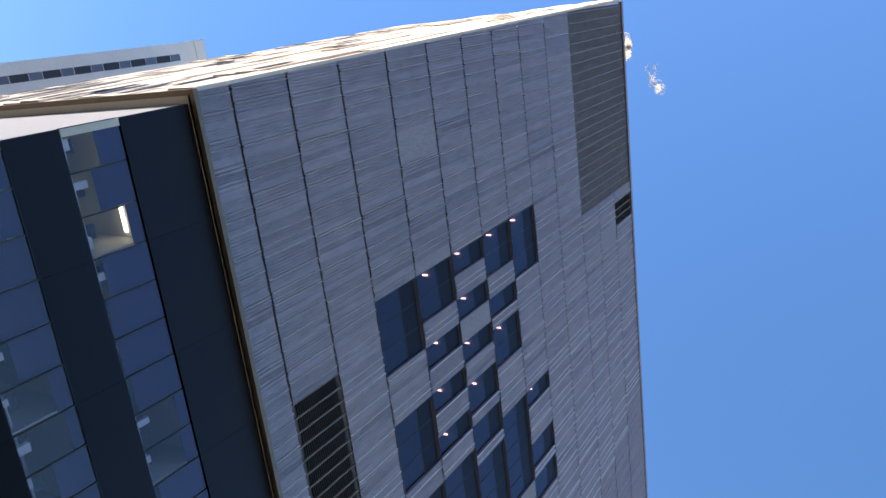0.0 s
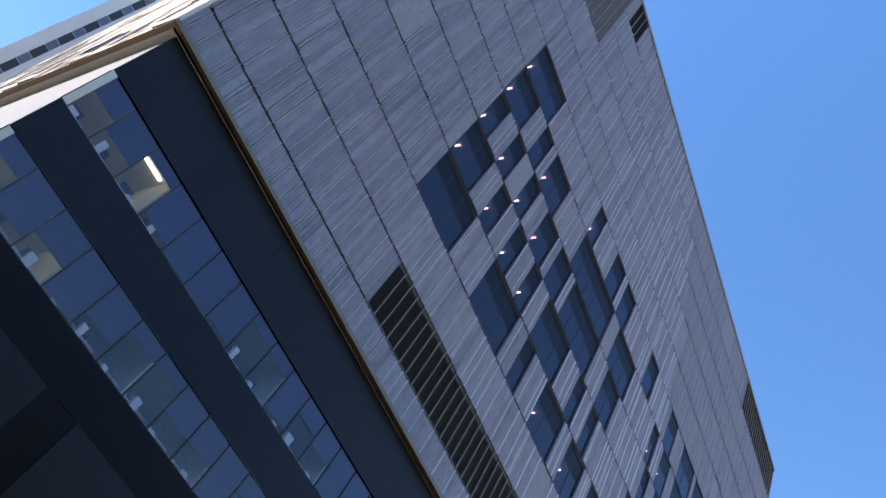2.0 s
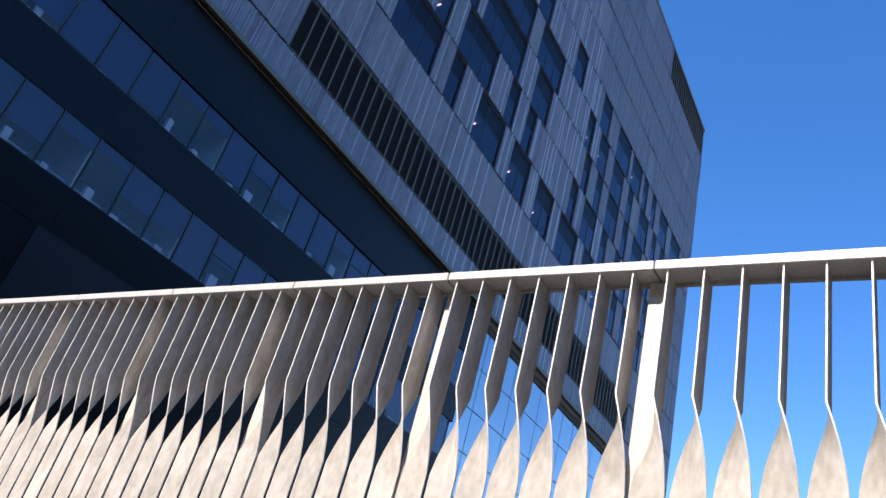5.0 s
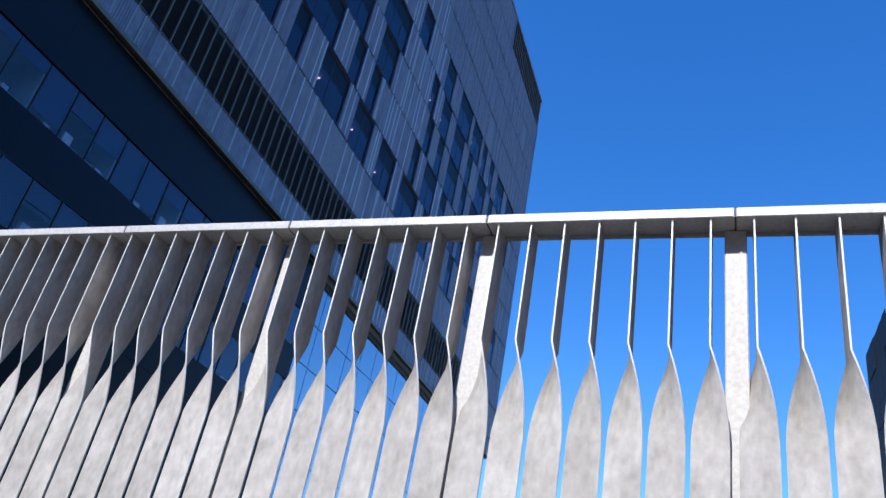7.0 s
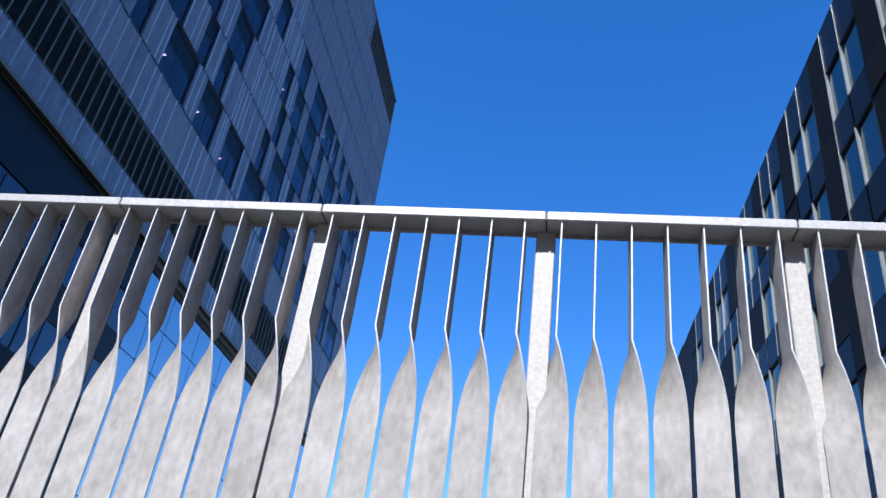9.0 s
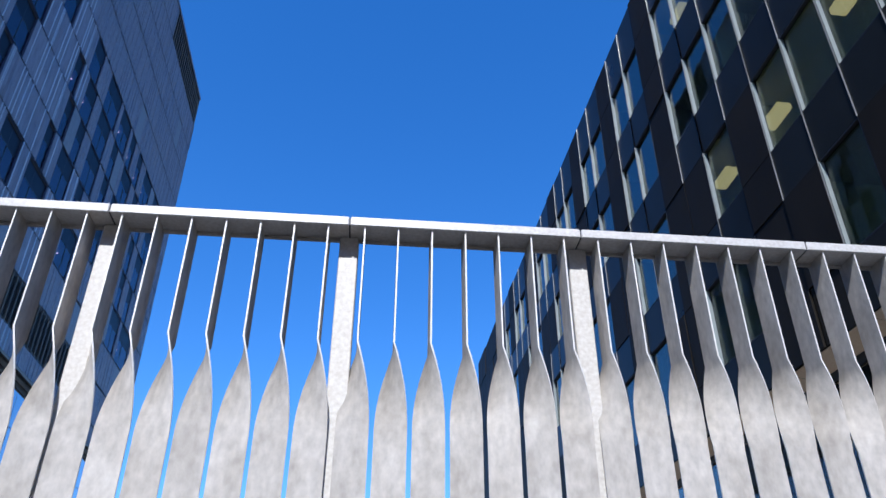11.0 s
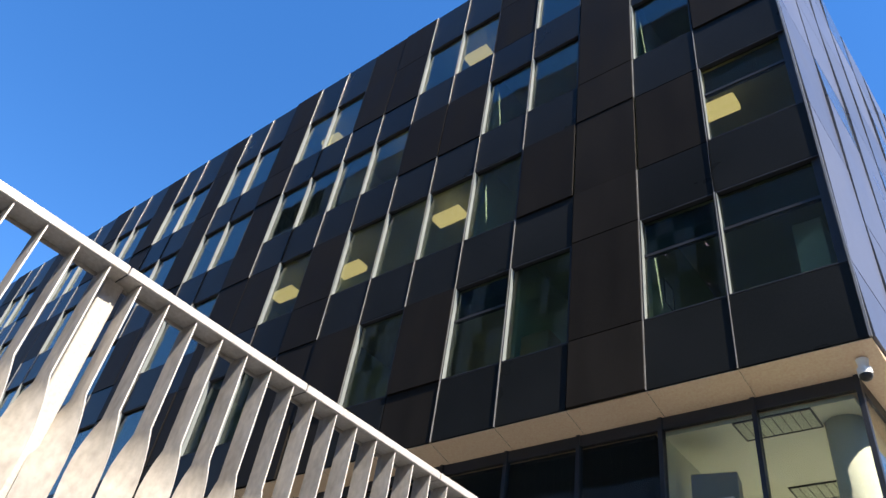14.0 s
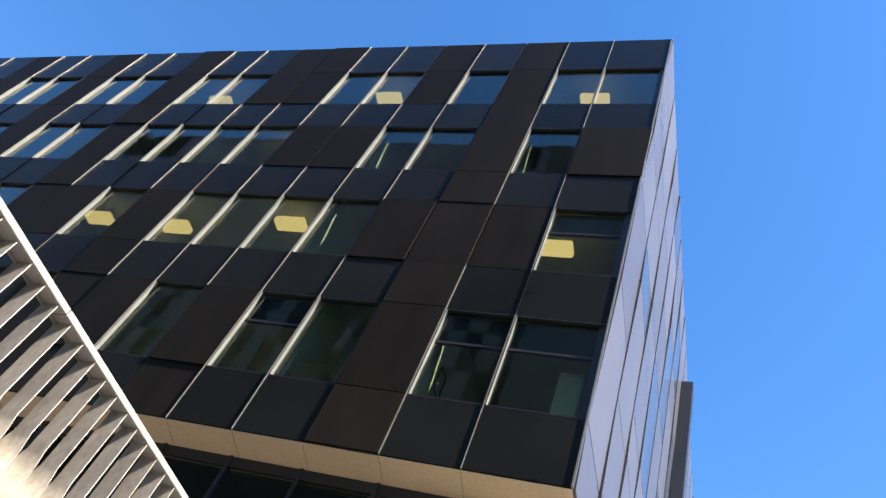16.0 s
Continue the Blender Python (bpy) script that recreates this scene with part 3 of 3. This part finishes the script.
count = 0
for c in range(len(EDGE) - 1):
    a, e = EDGE[c], EDGE[c + 1]
    for r in range(len(ZB) - 1):
        z0, z1 = ZB[r], ZB[r + 1]
        fl = (r - 1) // 2
        if r % 2 == 1 and c in OPEN[fl]:
            continue
        under_win = (r % 2 == 0) and ((r // 2 < 4 and c in OPEN[r // 2]) or (r // 2 > 0 and c in OPEN[r // 2 - 1]))
        mat, tag = (SPANDREL, "s") if under_win else (SOLAR, "p")
        out = 0.0 if under_win else -rng.choice((0.0, 0.02, 0.035))
        part("panel", slab_panel(e - a, z1 - z0, mat, tag), None, block, at=(-e, out, z0))
    for r in range(4):
        z0, z1 = SILL[r], SILL[r] + WH
        if c not in OPEN[r]:
            continue
        w, h = e - a, WH
        d = 0.09
        win = part("window", ring(-e + 0.004, -a - 0.004, z0 + 0.004, z1 - 0.004, 0.0, d + 0.02, 0.022), CHAR, block)
        part("jamb", boxes((-e + 0.027, -e + 0.033, -0.012, d - 0.012, z0 + 0.028, z1 - 0.028)), JAMB, win, "white sunlit window jamb")
        p = part("pane", boxes((-e + 0.024, -a - 0.024, d - 0.01, d + 0.005, z0 + 0.024, z1 - 0.024)), GLASS_R, win)
        p.visible_shadow = False
        if (r, c) in ((0, 0), (0, 1), (0, 4), (1, 0)):
            part("transom", boxes((-e + 0.03, -a - 0.03, d - 0.02, d + 0.03, z0 + 1.28, z0 + 1.33)), CHAR, win)
            part("blind", boxes((-e + 0.04, -a - 0.04, d + 0.06, d + 0.075, z0 + 1.3, z1 - 0.04)), JOINT, win)
# pale joint fins beside the windows
fin = data("joint_fin", boxes((-0.0045, 0.0045, -0.014, 0.03, 0, 1)), SILVER)
for c in range(1, len(EDGE) - 1):
    for r in range(4):
        if c - 1 in OPEN[r]:
            part("joint_fin", fin, None, block, at=(-EDGE[c], -0.012, ZB[2 * r]), scale=(1, 1, ZB[2 * r + 1] - ZB[2 * r]))
            part("joint_fin", fin, None, block, at=(-EDGE[c], -0.012, ZB[2 * r + 1]), scale=(1, 1, WH))
            part("joint_fin", fin, None, block, at=(-EDGE[c], -0.012, ZB[2 * r + 2]), scale=(1, 1, ZB[2 * r + 3] - ZB[2 * r + 2]))
UE = EDGE[-1]
for r in range(5):
    z = (BOT, SILL[1] - 0.62, SILL[2] - 0.62, SILL[3] - 0.62, TOP - 0.9)[r]
    part("floor_slab", boxes((-UE, -1.3, 0.30, 9.0, z, z + 0.35)), DIM if r else SOFFIT, block)
part("inner_wall", boxes((-UE, -1.3, 5.0, 5.2, BOT, TOP)), DIM, block)
part("roof", boxes((-UE, -1.25, 0.02, 30.0, TOP - 0.25, TOP - 0.05)), CHAR, block)
part("far_wall", boxes((-UE - 0.2, -UE, 0.0, 30.0, 0, TOP)), CHAR, block)
part("rear_wall", boxes((-UE, -1.2, 29.8, 30.0, 0, TOP)), CHAR, block)
for r in range(4):
    for c in (2, 5, 9, 12, 15, 18, 21) if r else (2, 4, 8, 12, 15, 18, 21):
        part("partition", boxes((-EDGE[c] - 0.05, -EDGE[c] + 0.02, 0.32, 5.0, SILL[r] - 0.27, SILL[r] + 2.65)), PALEGREEN, block)
# pendant diffusers behind the glass
for u, z in ((9.3, 14.0), (12.44, 13.6), (15.05, 13.75), (9.33, 20.7), (15.4, 20.5), (2.75, 13.72), (3.0, 20.55), (11.0, 17.2)):
    part("pendant_light", soften(boxes((-u - 0.45, -u + 0.35, 0.85, 1.2, z - 0.08, z + 0.1)), 0.02, 2), WARM, block, "warm lit ceiling light")
# near end face: tilted pale glass panels
south = part("end_face", boxes((-0.15, -0.06, 0.05, 30, BOT, TOP - 0.02)), CHAR, block, "end face of pale tilted glass panels", at=(-1.145, 0, 0))
south.rotation_euler = (0, 0, -0.058)
rng2 = random.Random(11)
cols = 17
bend = [[0.012 if (k * 2 + r) % 3 else rng2.uniform(0.03, 0.055) for r in range(len(ZB))] for k in range(cols + 1)]
for k in range(cols):
    y, w = 0.02 + 1.72 * k, 1.72
    r = 0
    while r < len(ZB) - 1:
        e = min(r + rng2.choice((1, 2, 2)), len(ZB) - 1)
        z0, z1 = ZB[r] + 0.016, ZB[e] - 0.016
        lo, hi = bend[k][r], bend[k][e]
        bm = bmesh.new()
        q = [bm.verts.new(p) for p in ((lo, y + 0.018, z0), (0, y + w - 0.018, z0), (0, y + w - 0.018, z1), (hi, y + 0.018, z1), (-0.06, y + 0.01, z0), (-0.06, y + w - 0.01, z0), (-0.06, y + w - 0.01, z1), (-0.06, y + 0.01, z1))]
        # near edges are charcoal: open joints, with overlap shadow put into the colour
        for f in ((0, 1, 2, 3), (7, 6, 5, 4), (0, 4, 5, 1), (1, 5, 6, 2), (2, 6, 7, 3), (3, 7, 4, 0)):
            bm.faces.new([q[i] for i in f]).material_index = int(f == (3, 7, 4, 0))
        pn = part("panel", bm, SOUTHB if (k * 3 + r) % 5 == 2 else SOUTHP, south)
        pn.data.materials.append(CHAR)
        r = e
part("dark_fin", boxes((0.02, 0.40, 11.5, 12.1, BOT, 20.2)), CHAR, south, "dark vertical fin on the end face")
part("corner_edge", boxes((-1.16, -1.13, -0.03, 0.02, BOT, TOP)), SILVER, block)
# soffit and recessed ground storeys
def wedge(z0, z1, y0=0.02, y1=30.0):
    """A slab that follows the slanting end face."""
    bm = bmesh.new()
    pts = ((-UE, y0), (-1.145 + y0 * 0.058, y0), (-1.145 + y1 * 0.058, y1), (-UE, y1))
    lo, hi = [bm.verts.new((x, y, z0)) for x, y in pts], [bm.verts.new((x, y, z1)) for x, y in pts]
    bm.faces.new(lo[::-1])
    bm.faces.new(hi)
    for i in range(4):
        bm.faces.new((lo[i], lo[(i + 1) % 4], hi[(i + 1) % 4], hi[i]))
    return bm


sof = part("soffit", wedge(BOT - 0.12, BOT - 0.005, 0.56), SOFFIT, block, "pale beige soffit panels")
# its front strip rises towards the facade
bm = bmesh.new()
ends = []
for x0, x1 in ((-UE, -UE), (-1.145, -1.115)):
    ends.append([bm.verts.new(p) for p in ((x0, 0.02, BOT - 0.015), (x1, 0.558, BOT - 0.12), (x1, 0.558, BOT - 0.005), (x0, 0.02, BOT - 0.005))])
bm.faces.new(ends[0])
bm.faces.new(ends[1][::-1])
for i in range(4):
    bm.faces.new((ends[0][i], ends[1][i], ends[1][(i + 1) % 4], ends[0][(i + 1) % 4])[::-1])
front = part("soffit_front", bm, SOFFIT, block, "pale beige soffit panels")
for c in range(1, 30):
    bar = part("soffit_joint", boxes((-EDGE[c] - 0.0025, -EDGE[c] + 0.0025, 0.0, 0.545, -0.003, 0.003)), BRONZE, front, at=(0, 0.02, BOT - 0.015))
    bar.rotation_euler = (-0.1927, 0, 0)
GQ = 0.56
shop = part("ground_glazing", boxes((-UE, -1.5, GQ, GQ + 0.08, BOT - 0.30, BOT - 0.12), (-UE, -1.5, GQ, GQ + 0.08, 0.12, 0.3)), CHAR, block, "dark framed glazing under the soffit")
ge = [1.5] + [2.77 + 1.3 * i for i in range(30)]
for i, u in enumerate(ge):
    part("mullion", boxes((-u - 0.03, -u + 0.03, GQ - 0.03, GQ + 0.09, 0.3, BOT - 0.12)), CHAR, shop)
    if i:
        p = part("pane", boxes((-u + 0.03, -ge[i - 1] - 0.03, GQ + 0.02, GQ + 0.035, 0.3, BOT - 0.3)), GLASS_G, shop)
        p.visible_shadow = False
for k in range(8):
    p = part("pane", boxes((-0.03, 0.0, 0.1 + k * 2.0, 2.05 + k * 2.0, 0.3, BOT - 0.3)), GLASS_G, shop, at=(-1.5, GQ, 0))
    p.visible_shadow = False
    m = part("mullion", boxes((-0.06, 0.03, 2.04 + k * 2.0, 2.11 + k * 2.0, 0.3, BOT - 0.12), (-0.05, 0.02, 0.1 + k * 2.0, 2.04 + k * 2.0, BOT - 0.3, BOT - 0.12)), CHAR, shop, at=(-1.5, GQ, 0))
    p.rotation_euler = m.rotation_euler = (0, 0, -0.058)
part("room_ceiling", boxes((-4.1, -1.6, GQ + 0.1, 9.0, BOT - 0.36, BOT - 0.3)), CREAM, shop)
part("room_wall", boxes((-4.18, -4.06, GQ + 0.15, 9.0, 3.4, BOT - 0.36)), CREAM, shop)
part("rear_wall", boxes((-4.1, -1.6, 9.0, 9.1, 3.4, BOT - 0.36)), CREAM, shop)
part("room_floor", boxes((-UE, -1.6, GQ + 0.1, 9.0, 3.3, 3.45)), CREAM, shop)
part("dark_room", boxes((-UE, -4.2, 4.0, 4.1, 0.12, BOT - 0.3)), CHAR, shop)
part("dark_ceiling", boxes((-UE, -4.2, GQ + 0.1, 4.0, BOT - 0.36, BOT - 0.3)), CHAR, shop)
for yy, xx in ((0.67, -3.09), (2.72, -3.09)):
    tro = part("light_panel", boxes((xx, xx + 0.96, yy, yy + 0.47, BOT - 0.375, BOT - 0.362)), DIM, shop, "unlit recessed ceiling light")
    part("rim", boxes((xx - 0.02, xx, yy - 0.02, yy + 0.49, BOT - 0.385, BOT - 0.362), (xx + 0.96, xx + 0.98, yy - 0.02, yy + 0.49, BOT - 0.385, BOT - 0.362), (xx, xx + 0.96, yy - 0.02, yy, BOT - 0.385, BOT - 0.362), (xx, xx + 0.96, yy + 0.47, yy + 0.49, BOT - 0.385, BOT - 0.362)), CHAR, tro)
    for q in range(1, 8):
        part("louvre_blade", boxes((xx + 0.12 * q - 0.004, xx + 0.12 * q + 0.004, yy, yy + 0.47, BOT - 0.383, BOT - 0.375)), SLAB, tro)
# unseen glowing panels deep in the room, added to brighten it
for yy, xx in ((6.2, -3.4), (7.6, -2.6)):
    part("light_panel", boxes((xx, xx + 1.2, yy, yy + 0.6, BOT - 0.40, BOT - 0.362)), STRIP, shop, "unseen glowing panel added to brighten the room")
bm = bmesh.new()
bmesh.ops.create_cone(bm, cap_ends=True, segments=32, radius1=0.24, radius2=0.24, depth=3.43, matrix=Matrix.Translation((-1.86, 1.2, 5.16)))
for f in bm.faces:
    f.smooth = len(f.verts) == 4
part("column", bm, CREAM, shop, "round plastered column")
# unseen glowing panels added to brighten the rooms behind the windows
for r in range(2):
    for c in range(0, 14, 2):
        part("ceiling_light", boxes((-EDGE[c] - 1.5, -EDGE[c] - 0.3, 4.0, 4.4, SILL[r] + 2.58, SILL[r] + 2.63)), ROOMFILL, block, "unseen glowing panel added to brighten the office")


# ---- building behind the tower ----
slab = thing("office_slab", pose(-80, -5.15, 0), "pale concrete slab block behind the tower", "building")
part("wall", boxes((-18, 0, 0.0, 30, 0, 72.6)), PALECONC, slab)
part("parapet", boxes((-18.1, 0.1, -0.1, 30.1, 72.6, 74.2)), PALECONC, slab)
far_window = data("window", boxes((-0.05, 0.03, 0.0, 0.82, 0, 2.1)), CHAR)
sash = data("light_panel", boxes((-0.05, 0.02, 0.0, 0.82, 0, 1.5)), SOUTHB)
for r in range(18):
    for k in range(3):
        part("window", far_window, None, slab, at=(0, 1.35 + 2.3 * k, 2.5 + 3.75 * r))
        part("light_panel", sash, None, slab, at=(0, 1.35 + 2.3 * k, 4.67 + 3.75 * r))

# ---- camera under the soffit ----
cctv = thing("security_camera", pose(9.42, -0.55, 7.158), "white dome security camera under the soffit", "camera")
bm = bmesh.new()
bmesh.ops.create_cone(bm, cap_ends=True, segments=20, radius1=0.05, radius2=0.075, depth=0.14, matrix=Matrix.Translation((0, 0, -0.07)))
bmesh.ops.create_cone(bm, cap_ends=True, segments=20, radius1=0.085, radius2=0.085, depth=0.09, matrix=Matrix.Translation((0, 0, -0.17)))
part("housing", bm, WHITEPLASTIC, cctv)
bm = bmesh.new()
bmesh.ops.create_uvsphere(bm, u_segments=20, v_segments=12, radius=0.075, matrix=Matrix.Translation((0, 0, -0.215)))
part("dome", bm, DARKPLASTIC, cctv, "dark glass dome")

# ---- wisps of cloud ----
def cloud_material():
    m = bpy.data.materials.new("cloud_wisp")
    m.use_nodes = True
    n, l = m.node_tree.nodes, m.node_tree.links
    n.clear()
    out, mx, tr, df = n.new("ShaderNodeOutputMaterial"), n.new("ShaderNodeMixShader"), n.new("ShaderNodeBsdfTransparent"), n.new("ShaderNodeBsdfDiffuse")
    df.inputs[0].default_value = (0.95, 0.95, 0.95, 1)
    tc, ns, rp = n.new("ShaderNodeTexCoord"), n.new("ShaderNodeTexNoise"), n.new("ShaderNodeMapRange")
    ns.inputs["Scale"].default_value, ns.inputs["Detail"].default_value = 0.08, 6
    rp.inputs["From Min"].default_value, rp.inputs["From Max"].default_value = 0.42, 0.75
    rp.inputs["To Max"].default_value = 0.5
    l.new(tc.outputs["Object"], ns.inputs["Vector"])
    l.new(ns.outputs["Fac"], rp.inputs["Value"])
    l.new(rp.outputs[0], mx.inputs[0])
    l.new(tr.outputs[0], mx.inputs[1])
    l.new(df.outputs[0], mx.inputs[2])
    l.new(mx.outputs[0], out.inputs[0])
    return m


CLOUD = cloud_material()
for base, n_blobs, spread in (((-0.317, 0.050, 0.947), 16, 18), ((-0.285, 0.096, 0.953), 14, 20)):
    c = Vector(base) * 1400
    bm = bmesh.new()
    crng = random.Random(int(spread * 10 + n_blobs))
    for i in range(n_blobs):
        t = i / n_blobs - 0.5
        p = Vector((t * spread * 0.6 + crng.gauss(0, 4), t * spread * 2.2 + crng.gauss(0, 5), crng.gauss(0, 3)))
        r = crng.uniform(4, 9)
        bmesh.ops.create_icosphere(bm, subdivisions=2, radius=r, matrix=Matrix.Translation(p) @ Matrix.Diagonal((1, 1.3, 0.5, 1)))
    for v in bm.verts:
        v.co += noise.noise_vector(v.co * 0.15) * 3.0
    cl = solid("cloud", bm, CLOUD, "small white wisp of cloud in the blue sky", "cloud", "structure", Matrix.Translation(c))
    cl.visible_shadow = False

# ---- things behind the first-floor windows of the block ----
def inside(name, bm, mat, label, category, at):
    ob = solid(name, bm, mat, label, category)
    ob.matrix_world = RW @ Matrix.Translation(at)
    return ob


bench = inside("window_bench", soften(boxes((-8.9, -1.3, 0.14, 0.95, 8.16, 8.44)), 0.01), DIM, "grey window bench behind the glass", "bench", (0, 0, 0))
inside("cardboard_box", soften(boxes((-0.28, 0.28, 0.0, 0.4, 0.0, 0.75)), 0.008), WOODBOX, "brown cardboard box on the window bench", "box", (-6.2, 0.42, 8.44))
inside("storage_box", soften(boxes((-0.22, 0.22, 0.0, 0.34, 0.0, 0.42)), 0.01), WHITEPLASTIC, "white storage box on the window bench", "box", (-3.45, 0.5, 8.44))
inside("white_cabinet", soften(boxes((-0.2, 0.2, 0.0, 0.45, 0.0, 1.25)), 0.01), WHITEPLASTIC, "tall white cabinet on the window bench", "cabinet", (-1.62, 0.42, 8.44))
tray = inside("wire_tray", ring(-0.4, 0.4, 0.0, 0.25, 0.0, 0.3, 0.02), DARKPLASTIC, "dark wire tray on the window bench", "tray", (-2.3, 0.4, 8.44))
pic = thing("picture_frame", RW @ Matrix.Translation((-3.975, 0.95, 9.3)) @ pose(0, 0, 0, 0, 0, 90), "dark framed picture on the pale partition wall", "picture")
part("frame", ring(-0.18, 0.18, 0.0, 0.5, -0.012, 0.012, 0.025), DARKPLASTIC, pic)
part("print", boxes((-0.15, 0.15, -0.004, 0.004, 0.03, 0.47)), WHITEPLASTIC, pic)

# ---- shelf in the ground-floor room ----
shelf = thing("shelf_unit", RW @ Matrix.Translation((-3.62, 1.0, 3.45)), "white open shelf unit behind the shopfront glass", "shelf")
for x in (-0.30, 0.28):
    part("side_panel", soften(boxes((x, x + 0.02, 0.0, 0.38, 0.0, 2.60)), 0.003), WHITEPLASTIC, shelf)
for z in (0.04, 0.46, 0.88, 1.30, 1.72, 2.14, 2.58):
    part("shelf_board", soften(boxes((-0.28, 0.28, 0.0, 0.38, z, z + 0.02)), 0.003), WHITEPLASTIC, shelf)
part("back_panel", boxes((-0.28, 0.28, 0.372, 0.38, 0.06, 2.58)), PALEGREEN, shelf)
carton = thing("carton", RW @ Matrix.Translation((-3.56, 1.02, 6.053)) @ pose(0, 0, 0, 0, 0, 12), "grey cardboard carton on top of the shelf unit", "box")
part("body", soften(boxes((-0.30, 0.30, 0.0, 0.36, 0.0, 0.36)), 0.006), CONCRETE, carton)
part("flap", boxes((-0.30, 0.30, 0.0, 0.175, 0.362, 0.366), (-0.30, 0.30, 0.185, 0.36, 0.362, 0.366)), CONCRETE, carton)
wood = thing("archive_box", RW @ Matrix.Translation((-3.62, 1.05, 5.192)), "brown cardboard archive box on a white shelf", "box")
part("body", soften(boxes((-0.2, 0.2, 0.0, 0.28, 0.0, 0.22)), 0.006), WOODBOX, wood)
part("lid", soften(boxes((-0.21, 0.21, -0.01, 0.29, 0.222, 0.27)), 0.004), WOODBOX, wood)
